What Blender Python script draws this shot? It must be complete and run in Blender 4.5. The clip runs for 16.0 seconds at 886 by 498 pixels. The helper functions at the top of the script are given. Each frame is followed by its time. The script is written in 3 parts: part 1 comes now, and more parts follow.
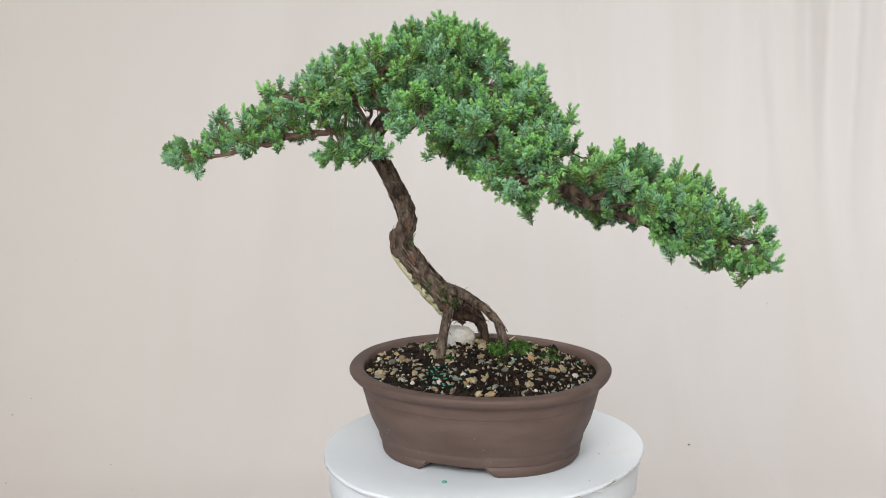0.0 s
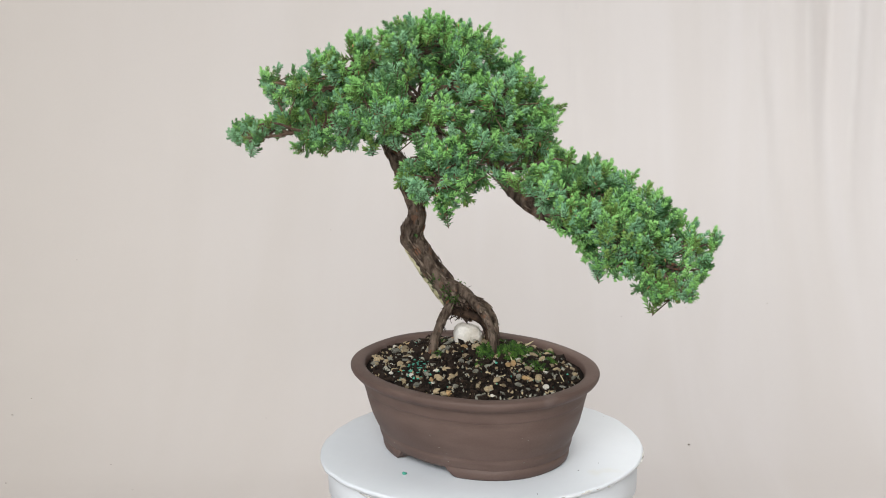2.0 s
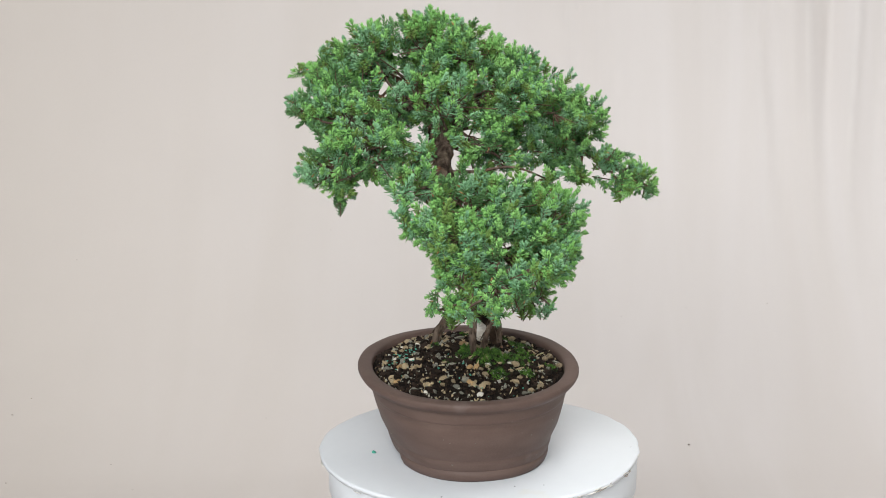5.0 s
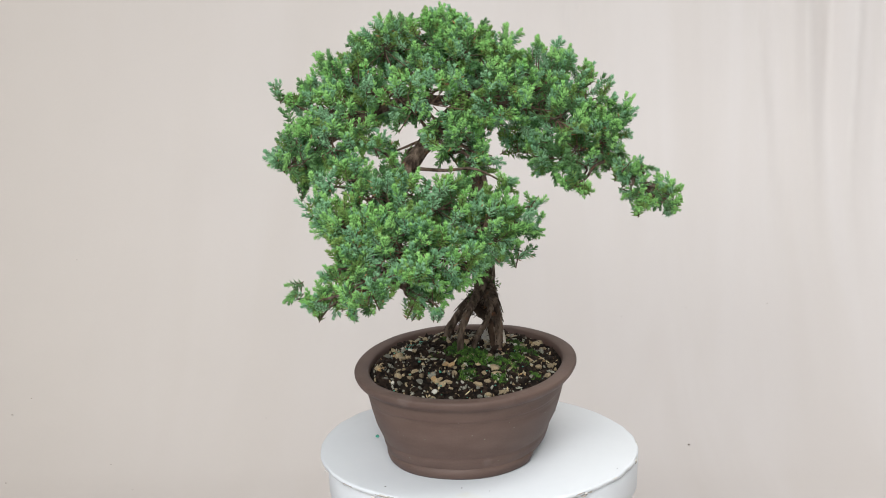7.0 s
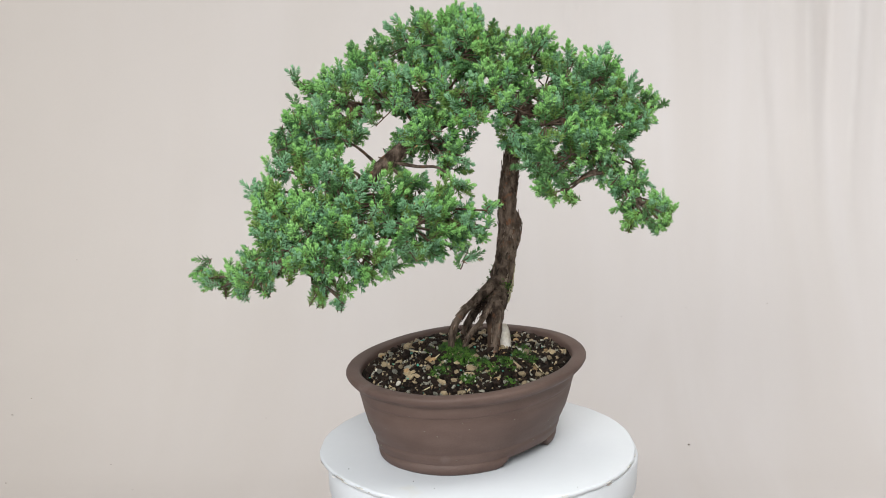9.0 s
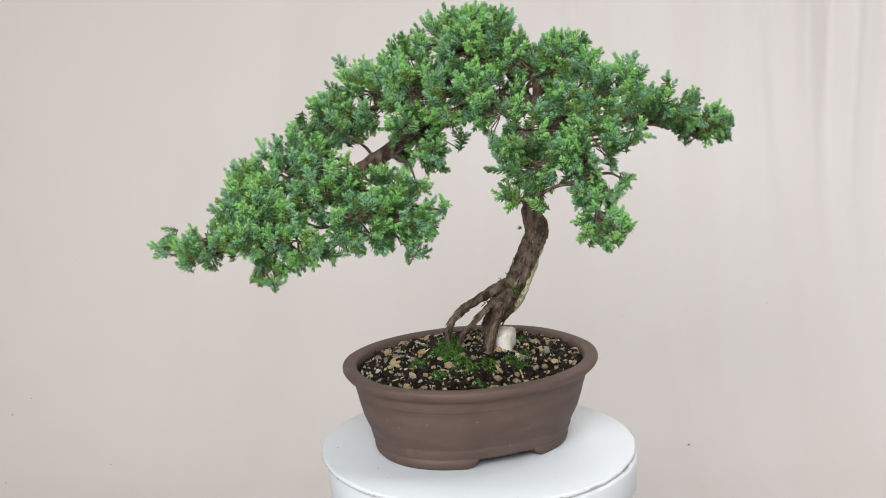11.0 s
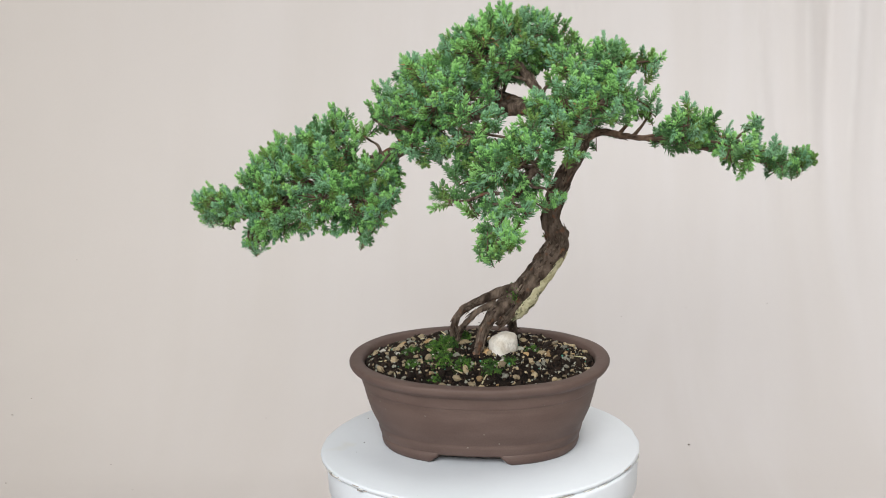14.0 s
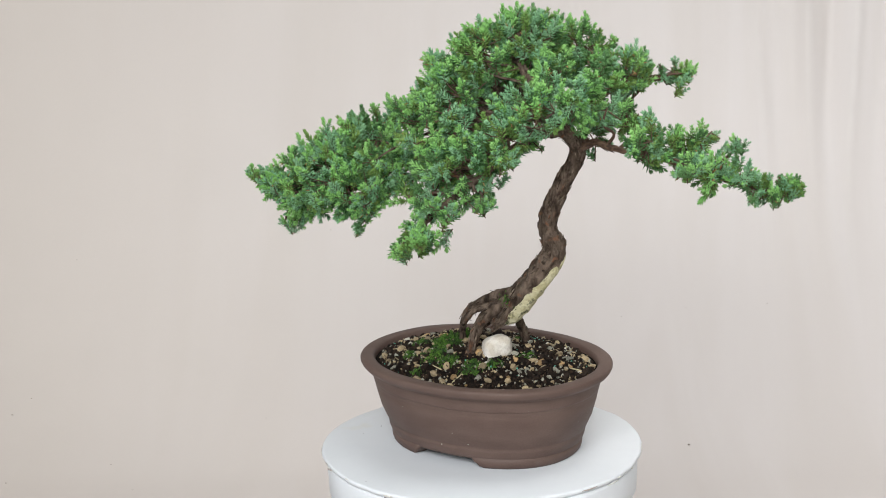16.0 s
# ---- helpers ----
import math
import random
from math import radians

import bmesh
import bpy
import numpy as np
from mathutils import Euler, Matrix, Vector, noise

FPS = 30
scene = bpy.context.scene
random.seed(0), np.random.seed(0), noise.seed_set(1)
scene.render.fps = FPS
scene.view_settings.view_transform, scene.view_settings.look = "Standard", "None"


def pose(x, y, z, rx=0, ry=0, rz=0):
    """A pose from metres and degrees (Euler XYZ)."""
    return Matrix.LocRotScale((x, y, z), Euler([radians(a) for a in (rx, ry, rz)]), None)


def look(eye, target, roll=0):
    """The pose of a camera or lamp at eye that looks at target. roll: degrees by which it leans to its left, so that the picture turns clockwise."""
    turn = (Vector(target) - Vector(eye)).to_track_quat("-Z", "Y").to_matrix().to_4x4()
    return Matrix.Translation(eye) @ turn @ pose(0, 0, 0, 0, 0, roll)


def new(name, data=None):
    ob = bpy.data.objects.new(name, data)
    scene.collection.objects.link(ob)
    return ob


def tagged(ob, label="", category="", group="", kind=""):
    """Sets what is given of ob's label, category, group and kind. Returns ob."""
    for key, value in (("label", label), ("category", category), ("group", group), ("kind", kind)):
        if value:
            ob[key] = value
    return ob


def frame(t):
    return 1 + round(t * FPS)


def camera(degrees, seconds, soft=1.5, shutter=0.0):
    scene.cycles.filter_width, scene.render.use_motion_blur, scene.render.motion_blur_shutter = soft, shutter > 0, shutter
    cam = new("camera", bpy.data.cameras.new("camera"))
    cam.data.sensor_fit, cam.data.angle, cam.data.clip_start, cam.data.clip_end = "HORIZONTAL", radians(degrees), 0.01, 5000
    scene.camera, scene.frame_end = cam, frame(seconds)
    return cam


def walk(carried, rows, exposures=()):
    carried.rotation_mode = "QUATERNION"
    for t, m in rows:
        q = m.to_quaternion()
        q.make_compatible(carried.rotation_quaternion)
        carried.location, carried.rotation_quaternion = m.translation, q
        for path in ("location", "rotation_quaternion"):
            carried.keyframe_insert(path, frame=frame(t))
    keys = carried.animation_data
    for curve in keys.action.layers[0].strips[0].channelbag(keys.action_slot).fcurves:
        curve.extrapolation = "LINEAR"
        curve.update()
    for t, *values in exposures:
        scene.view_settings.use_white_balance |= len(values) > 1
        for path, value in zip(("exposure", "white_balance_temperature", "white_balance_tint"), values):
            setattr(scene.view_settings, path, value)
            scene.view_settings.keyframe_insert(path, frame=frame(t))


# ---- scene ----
cam = camera(26.37, 16.0, soft=0.95)
VIEW = look((0, -1.7, 0.6252), (-0.0335, 0, 0.1909), -1.158)
walk(cam, [(0, VIEW), (16, VIEW)])

# ---- world, added lamps, exposure ----
world = bpy.data.worlds.new("world")
scene.world = world
world.use_nodes = True
sky = world.node_tree.nodes.new("ShaderNodeTexSky")
sky.sky_type, sky.sun_disc = "NISHITA", False
sky.sun_elevation, sky.sun_rotation = radians(40), radians(-60)
world.node_tree.links.new(sky.outputs[0], world.node_tree.nodes["Background"].inputs[0])
world.node_tree.nodes["Background"].inputs[1].default_value = 0.1
scene.view_settings.exposure = 0.0


def area(name, eye, target, w, h, power, colour):
    lamp = bpy.data.lights.new(name, "AREA")
    lamp.shape, lamp.size, lamp.size_y, lamp.energy, lamp.color = "RECTANGLE", w, h, power, colour
    ob = new(name, lamp)
    ob.matrix_world = look(eye, target)
    return ob


# Added lamps, all unseen: a soft key behind the camera and two fills.
area("fill_light_left", (-2.45, -1.2, 1.05), (0, -0.9, 0.9), 2.2, 1.5, 3, (1.0, 0.99, 0.97))
area("key_light", (-0.62, -3.0, 1.85), (0.15, 0, 0.25), 2.6, 1.15, 135, (0.98, 0.99, 1.0))
area("fill_light_top", (0.85, -0.10, 2.53), (0.85, -0.10, 0), 1.4, 1.0, 36, (1.0, 0.99, 0.98))


# ---- materials ----
def material(name, a, b, scale=20.0, rough=0.6, bump=0.2, fine=200.0, island=0.0, piece=0.0, metal=0.0, stain=None, dist=0.002, stretch=(1, 1, 1), spec=0.5, grain=0.18):
    """Two colours mixed by coarse noise, fine grain on top, bump, and a shift of value from island to island or piece to piece."""
    m = bpy.data.materials.new(name)
    m.use_nodes = True
    nt = m.node_tree
    n, link = nt.nodes, nt.links.new
    bsdf = n["Principled BSDF"]
    tc, mp = n.new("ShaderNodeTexCoord"), n.new("ShaderNodeMapping")
    mp.inputs["Scale"].default_value = stretch
    link(tc.outputs["Object"], mp.inputs["Vector"])
    big, small = n.new("ShaderNodeTexNoise"), n.new("ShaderNodeTexNoise")
    for tex, s, d in ((big, scale, 6), (small, fine, 4)):
        tex.inputs["Scale"].default_value, tex.inputs["Detail"].default_value = s, d
        link(mp.outputs[0], tex.inputs["Vector"])
    ramp = n.new("ShaderNodeValToRGB")
    ramp.color_ramp.elements[0].position, ramp.color_ramp.elements[1].position = 0.35, 0.65
    ramp.color_ramp.elements[0].color, ramp.color_ramp.elements[1].color = (*a, 1), (*b, 1)
    link(big.outputs[0], ramp.inputs[0])
    out = ramp.outputs[0]
    hsv = n.new("ShaderNodeHueSaturation")
    value = n.new("ShaderNodeMapRange")
    value.inputs[3].default_value, value.inputs[4].default_value = 1 - grain, 1 + grain
    link(small.outputs[0], value.inputs[0])
    link(value.outputs[0], hsv.inputs["Value"])
    link(out, hsv.inputs["Color"])
    out = hsv.outputs[0]
    for amount, node, socket in ((island, "ShaderNodeNewGeometry", "Random Per Island"), (piece, "ShaderNodeObjectInfo", "Random")):
        if amount:
            src, rng, h2 = n.new(node), n.new("ShaderNodeMapRange"), n.new("ShaderNodeHueSaturation")
            rng.inputs[3].default_value, rng.inputs[4].default_value = 1 - amount, 1 + amount
            link(src.outputs[socket], rng.inputs[0])
            link(rng.outputs[0], h2.inputs["Value"])
            link(out, h2.inputs["Color"])
            out = h2.outputs[0]
    if stain:
        colour, where, s = stain
        tex, lim, mix = n.new("ShaderNodeTexNoise"), n.new("ShaderNodeMapRange"), n.new("ShaderNodeMixRGB")
        tex.inputs["Scale"].default_value, tex.inputs["Detail"].default_value = s, 5
        link(tc.outputs["Object"], tex.inputs["Vector"])
        lim.inputs[1].default_value, lim.inputs[2].default_value = where, where + 0.12
        link(tex.outputs[0], lim.inputs[0])
        link(lim.outputs[0], mix.inputs[0])
        link(out, mix.inputs[1])
        mix.inputs[2].default_value = (*colour, 1)
        out = mix.outputs[0]
    link(out, bsdf.inputs["Base Color"])
    bsdf.inputs["Roughness"].default_value, bsdf.inputs["Metallic"].default_value = rough, metal
    bsdf.inputs["Specular IOR Level"].default_value = spec
    if bump:
        add, bp = n.new("ShaderNodeMath"), n.new("ShaderNodeBump")
        link(big.outputs[0], add.inputs[0])
        link(small.outputs[0], add.inputs[1])
        link(add.outputs[0], bp.inputs["Height"])
        bp.inputs["Strength"].default_value, bp.inputs["Distance"].default_value = bump, dist
        link(bp.outputs[0], bsdf.inputs["Normal"])
    return m


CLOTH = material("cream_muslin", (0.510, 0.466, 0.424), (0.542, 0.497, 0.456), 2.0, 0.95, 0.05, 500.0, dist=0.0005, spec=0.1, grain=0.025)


def dye_and_falloff(m, colour, amount):
    """Soft pale grey dye streaks towards +x; weaker light at -x painted as tan."""
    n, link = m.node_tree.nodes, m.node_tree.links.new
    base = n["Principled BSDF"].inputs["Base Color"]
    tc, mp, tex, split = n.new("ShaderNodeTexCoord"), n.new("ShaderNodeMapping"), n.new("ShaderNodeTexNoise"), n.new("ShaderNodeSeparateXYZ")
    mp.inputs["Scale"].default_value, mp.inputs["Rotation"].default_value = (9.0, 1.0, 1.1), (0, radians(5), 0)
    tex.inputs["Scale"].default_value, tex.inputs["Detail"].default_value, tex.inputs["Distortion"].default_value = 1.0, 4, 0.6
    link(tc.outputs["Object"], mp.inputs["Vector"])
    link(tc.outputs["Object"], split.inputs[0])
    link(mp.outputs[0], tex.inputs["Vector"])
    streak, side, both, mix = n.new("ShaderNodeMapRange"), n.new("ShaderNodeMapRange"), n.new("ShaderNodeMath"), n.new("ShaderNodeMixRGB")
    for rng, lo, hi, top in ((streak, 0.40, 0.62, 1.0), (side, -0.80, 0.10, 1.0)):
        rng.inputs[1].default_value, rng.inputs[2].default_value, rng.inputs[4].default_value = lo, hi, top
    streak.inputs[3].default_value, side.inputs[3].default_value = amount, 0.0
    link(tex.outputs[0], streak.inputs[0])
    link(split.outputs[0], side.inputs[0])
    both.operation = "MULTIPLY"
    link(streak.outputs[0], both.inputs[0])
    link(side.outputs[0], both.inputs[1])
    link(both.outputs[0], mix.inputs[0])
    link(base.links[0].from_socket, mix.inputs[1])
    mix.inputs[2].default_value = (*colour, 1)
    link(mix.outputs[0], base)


# Tan to pale across x holds the light falloff in the cloth colour.
dye_and_falloff(CLOTH, (0.605, 0.571, 0.552), 0.74)
PAINT = material("wall_paint", (0.36, 0.36, 0.355), (0.40, 0.40, 0.395), 2.0, 0.8, 0.05, 120.0)
WHITE = material("white_painted_board", (0.680, 0.710, 0.735), (0.725, 0.752, 0.772), 5.0, 0.6, 0.06, 90.0, stain=((0.68, 0.68, 0.63), 0.68, 11.0), dist=0.0005, grain=0.015)
# Dark blotches put the shade of crevices into the torn edge.
FRAY = material("torn_board_edge", (0.50, 0.49, 0.44), (0.80, 0.79, 0.75), 60.0, 0.8, 0.4, 400.0, piece=0.1, stain=((0.13, 0.12, 0.10), 0.60, 120.0))
CLAY = material("unglazed_brown_clay", (0.098, 0.062, 0.050), (0.122, 0.080, 0.065), 26.0, 0.58, 0.28, 420.0, stain=((0.142, 0.102, 0.088), 0.66, 34.0), dist=0.0007, stretch=(1, 1, 3.0), spec=0.32, grain=0.10)
SOIL = material("dark_potting_soil", (0.006, 0.0045, 0.004), (0.020, 0.014, 0.010), 160.0, 0.9, 0.9, 900.0, dist=0.003, spec=0.12)
BARK = material("juniper_bark", (0.034, 0.022, 0.015), (0.182, 0.134, 0.100), 150.0, 0.85, 1.0, 420.0, stain=((0.19, 0.088, 0.048), 0.60, 90.0), dist=0.004, stretch=(1, 1, 0.4), spec=0.2, grain=0.35)
FLAKE = material("lifted_bark_plate", (0.042, 0.027, 0.019), (0.190, 0.145, 0.109), 120.0, 0.85, 0.7, 500.0, island=0.45, stain=((0.22, 0.10, 0.055), 0.58, 80.0), dist=0.002, spec=0.2, grain=0.3)
ROOTLET = material("dark_root_fibre", (0.016, 0.010, 0.007), (0.055, 0.034, 0.022), 120.0, 0.9, 0.5, 600.0, island=0.4, spec=0.2)
TWIG = material("reddish_twig_bark", (0.075, 0.042, 0.026), (0.13, 0.08, 0.05), 150.0, 0.8, 0.5, 600.0, island=0.2)
DEAD = material("pale_deadwood", (0.44, 0.40, 0.22), (0.62, 0.58, 0.38), 110.0, 0.75, 1.0, 500.0, stain=((0.07, 0.07, 0.028), 0.54, 150.0), dist=0.003)
NEEDLE = material("mid_green_needles", (0.058, 0.148, 0.048), (0.128, 0.262, 0.094), 40.0, 0.55, 0, 500.0, island=0.14, spec=0.18)
FRESH = material("fresh_green_needles", (0.165, 0.385, 0.098), (0.258, 0.500, 0.155), 30.0, 0.55, 0, 500.0, island=0.12, spec=0.2)
BLUE = material("glaucous_needles", (0.140, 0.315, 0.155), (0.228, 0.420, 0.226), 60.0, 0.55, 0, 500.0, island=0.14, spec=0.22)
OLIVE = material("yellow_green_needles", (0.095, 0.190, 0.044), (0.185, 0.300, 0.076), 40.0, 0.55, 0, 500.0, island=0.14, spec=0.18)
DRY = material("dry_brown_needles", (0.25, 0.13, 0.05), (0.38, 0.24, 0.10), 60.0, 0.8, 0, 500.0, island=0.3)
MOSS = material("green_moss", (0.012, 0.042, 0.004), (0.082, 0.190, 0.018), 150.0, 0.9, 0, 600.0, island=0.5)
STONE = material("white_quartz_stone", (0.57, 0.51, 0.42), (0.76, 0.72, 0.65), 90.0, 0.6, 0.8, 400.0, stain=((0.40, 0.33, 0.20), 0.66, 60.0), dist=0.002)
TAN = material("tan_pebble", (0.17, 0.122, 0.066), (0.42, 0.335, 0.20), 160.0, 0.6, 0.3, 900.0, piece=0.4, stain=((0.38, 0.20, 0.10), 0.62, 60.0))
GREY = material("grey_pebble", (0.11, 0.105, 0.075), (0.33, 0.32, 0.26), 160.0, 0.6, 0.3, 900.0, piece=0.5)
OCHRE = material("ochre_pebble", (0.27, 0.14, 0.06), (0.44, 0.31, 0.14), 160.0, 0.6, 0.3, 900.0, piece=0.35)
PALE = material("pale_quartz_pebble", (0.52, 0.48, 0.40), (0.68, 0.65, 0.58), 160.0, 0.55, 0.3, 900.0, piece=0.2)
CHIP = material("dark_bark_chip", (0.008, 0.006, 0.005), (0.034, 0.021, 0.014), 200.0, 0.75, 0.5, 900.0, piece=0.5, spec=0.15)
BEAD = material("teal_fertiliser", (0.04, 0.27, 0.19), (0.08, 0.38, 0.28), 200.0, 0.5, 0.1, 900.0, piece=0.3)
STRAW = material("dry_straw", (0.42, 0.36, 0.20), (0.55, 0.48, 0.30), 200.0, 0.8, 0.1, 900.0, piece=0.2)
LINT_NICK = material("grey_lint_and_nick", (0.34, 0.30, 0.26), (0.42, 0.38, 0.34), 300.0, 0.9, 0.0, 900.0)


# ---- mesh helpers ----
def link_mesh(name, me, mats, parent=None, label="", smooth=True):
    for m in mats if isinstance(mats, (list, tuple)) else (mats,):
        me.materials.append(m)
    if smooth:
        me.polygons.foreach_set("use_smooth", [True] * len(me.polygons))
    ob = new(name, me)
    ob.parent = parent
    return tagged(ob, label)


def part(name, bm, mats, parent=None, label="", smooth=True):
    me = bpy.data.meshes.new(name)
    bm.to_mesh(me)
    bm.free()
    return link_mesh(name, me, mats, parent, label, smooth)


def tri_mesh(name, verts, tris, slots=None):
    """A mesh from arrays of vertices and triangles."""
    me = bpy.data.meshes.new(name)
    n = len(tris)
    me.vertices.add(len(verts))
    me.vertices.foreach_set("co", np.asarray(verts, np.float32).ravel())
    me.loops.add(3 * n)
    me.loops.foreach_set("vertex_index", np.asarray(tris, np.int32).ravel())
    me.polygons.add(n)
    me.polygons.foreach_set("loop_start", np.arange(0, 3 * n, 3, dtype=np.int32))
    if slots is not None:
        me.polygons.foreach_set("material_index", np.asarray(slots, np.int32))
    me.update(calc_edges=True)
    return me


def rings(bm, loops, close_top=True, close_bottom=True):
    """Skin of quads over loops of points, each loop as long as the others."""
    vs = [[bm.verts.new(p) for p in loop] for loop in loops]
    n = len(vs[0])
    for lo, hi in zip(vs, vs[1:]):
        for i in range(n):
            bm.faces.new((lo[i], lo[(i + 1) % n], hi[(i + 1) % n], hi[i]))
    if close_bottom:
        bm.faces.new(vs[0][::-1])
    if close_top:
        bm.faces.new(vs[-1])
    return vs


def box(lo, hi):
    bm = bmesh.new()
    (x0, y0, z0), (x1, y1, z1) = lo, hi
    rings(bm, [[(x0, y0, z), (x1, y0, z), (x1, y1, z), (x0, y1, z)] for z in (z0, z1)])
    return bm


def smooth_path(points, per=6):
    """Catmull-Rom through points (x, y, z, radius)."""
    p = np.array([points[0], *points, points[-1]], float)
    out = []
    for i in range(1, len(p) - 2):
        for k in range(per):
            t = k / per
            a, b, c, d = p[i - 1], p[i], p[i + 1], p[i + 2]
            out.append(0.5 * (2 * b + (c - a) * t + (2 * a - 5 * b + 4 * c - d) * t * t + (3 * b - a - 3 * c + d) * t ** 3))
    out.append(p[-2])
    return np.array(out)


def tube(bm, path, seg=12, rough=0.0, freq=160.0, flat=1.0, seed=0.0):
    """A tapered limb along a path of (x, y, z, r), with knobbly, ridged sides."""
    loops, side = [], None
    for i, q in enumerate(path):
        a, b = path[max(i - 1, 0)], path[min(i + 1, len(path) - 1)]
        way = Vector(b[:3] - a[:3]).normalized()
        if side is None:
            side = way.orthogonal().normalized()
        side = (side - way * side.dot(way)).normalized()
        up = way.cross(side)
        loop = []
        for k in range(seg):
            c, s = math.cos(2 * math.pi * k / seg), math.sin(2 * math.pi * k / seg)
            d = side * c + up * s * flat
            r = q[3]
            if rough:
                p = Vector(q[:3]) + d * r
                ridge = noise.noise(Vector((k * 0.9 + seed, i * 0.16, seed)))
                r *= 1 + rough * (0.9 * ridge + noise.noise(p * freq) + 0.5 * noise.noise(p * freq * 2.7))
            loop.append(Vector(q[:3]) + d * r)
        loops.append(loop)
    rings(bm, loops)


def lump(seed, sx, sy, sz, jag=0.35, sub=1):
    bm = bmesh.new()
    bmesh.ops.create_icosphere(bm, subdivisions=sub, radius=1.0)
    for v in bm.verts:
        v.co *= 1 + jag * noise.noise(v.co * (1.3 if sub < 2 else 1.1) + Vector((seed * 7.1, seed * 3.3, 0)))
        v.co = Vector((v.co.x * sx, v.co.y * sy, v.co.z * sz))
    return bm


def base_of(name, label, category, kind="", group=""):
    ob = new(name)
    ob.empty_display_size = 0.02
    return tagged(ob, label, category, group, kind)


TURNING = []

# ---- the room and the backdrop ----
# Room shell is unseen and added; its dark grey keeps bounced light low.
X0, X1, Y0, Y1, Z0, Z1 = -2.5, 2.5, -3.1, 1.9, -0.31, 2.6
tagged(part("floor", box((X0, Y0, Z0 - 0.1), (X1, Y1, Z0)), PAINT, smooth=False), "plain grey painted floor of the photo room", "floor", kind="structure")
tagged(part("ceiling", box((X0, Y0, Z1), (X1, Y1, Z1 + 0.1)), PAINT, smooth=False), "plain grey painted ceiling of the room", "ceiling", kind="structure")
tagged(part("wall_north", box((X0, Y1, Z0), (X1, Y1 + 0.12, Z1)), PAINT, smooth=False), "plain grey wall behind the cloth", "wall", kind="structure")
tagged(part("wall_east", box((X1, Y0 - 0.12, Z0), (X1 + 0.12, Y1 + 0.12, Z1)), PAINT, smooth=False), "plain grey side wall of the room", "wall", kind="structure")


# Both openings are out of view, added to go with the lamps.
def wall_with_opening(name, along, at, thick, lo, hi, w0, w1, h0, h1):
    bm = bmesh.new()
    for a0, a1, b0, b1 in ((lo, w0, Z0, Z1), (w1, hi, Z0, Z1), (w0, w1, Z0, h0), (w0, w1, h1, Z1)):
        p, q = ((a0, at, b0), (a1, at + thick, b1)) if along == "x" else ((at, a0, b0), (at + thick, a1, b1))
        rings(bm, [[(p[0], p[1], z), (q[0], p[1], z), (q[0], q[1], z), (p[0], q[1], z)] for z in (p[2], q[2])])
    tagged(part(name, bm, PAINT, smooth=False), "unseen plain grey wall with a wide opening added for a lamp", "wall", kind="structure")


wall_with_opening("wall_west", "y", X0 - 0.12, 0.12, Y0 - 0.12, Y1 + 0.12, -2.3, -0.1, 0.3, 1.8)
wall_with_opening("wall_south", "x", Y0 - 0.12, 0.12, X0, X1, -2.05, 0.80, 1.2, 2.5)

# Cloth hung behind the subject and swept forward over the floor
CLOTH_Y, SWEEP, CLOTH_Z = 1.25, 0.62, -0.300


def cloth():
    xs = np.linspace(-1.7, 1.7, 401)
    prof = [(CLOTH_Y, z) for z in np.linspace(2.4, CLOTH_Z + SWEEP, 60)]
    prof += [(CLOTH_Y - SWEEP + SWEEP * math.cos(a), CLOTH_Z + SWEEP - SWEEP * math.sin(a)) for a in np.linspace(0.08, math.pi / 2, 22)]
    prof += [(y, CLOTH_Z) for y in np.linspace(CLOTH_Y - SWEEP - 0.06, -0.9, 20)]
    folds = [(0.150, 0.008, 0.0016), (0.205, 0.012, -0.002), (0.262, 0.007, 0.002), (0.300, 0.010, -0.002), (0.345, 0.006, 0.0022), (0.372, 0.009, -0.0026),
             (0.405, 0.006, 0.0028), (0.438, 0.009, -0.003), (0.463, 0.005, 0.0032), (0.487, 0.007, -0.0036), (0.508, 0.005, 0.0036), (0.530, 0.008, -0.004), (0.556, 0.006, 0.004), (0.60, 0.014, -0.005), (0.68, 0.02, 0.006)]
    verts, wide = [], len(xs)
    for y, z in prof:
        hang = max(0.0, min(1.0, (z + 0.20) / 0.40))
        for x in xs:
            lean = x / 1.157 + 0.03 * (z - 0.3) + 0.020 * noise.noise(Vector((x * 1.6, z * 2.0, 8)))
            d = sum(h * math.exp(-(((lean - c - 0.030 * math.sin(3.1 * z + 23 * c)) / (1.5 * w)) ** 2)) * (0.55 + 0.45 * math.sin(4.3 * z + 41 * c)) for c, w, h in folds) * hang * 4.0
            d += 0.006 * noise.noise(Vector((x * 2.2, z * 1.4, 3))) + 0.0012 * noise.noise(Vector((x * 14, z * 9, y * 9)))
            if z > CLOTH_Z + 0.001:
                verts.append((x, y - d, z))
            else:
                verts.append((x, y, z + 0.004 + 0.5 * abs(d)))
    tris = []
    for i in range(len(prof) - 1):
        for j in range(wide - 1):
            a = i * wide + j
            tris += [(a, a + wide, a + 1), (a + 1, a + wide, a + wide + 1)]
    return tri_mesh("backdrop", verts, tris)


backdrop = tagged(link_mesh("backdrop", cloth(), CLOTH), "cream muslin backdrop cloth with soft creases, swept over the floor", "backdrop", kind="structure")

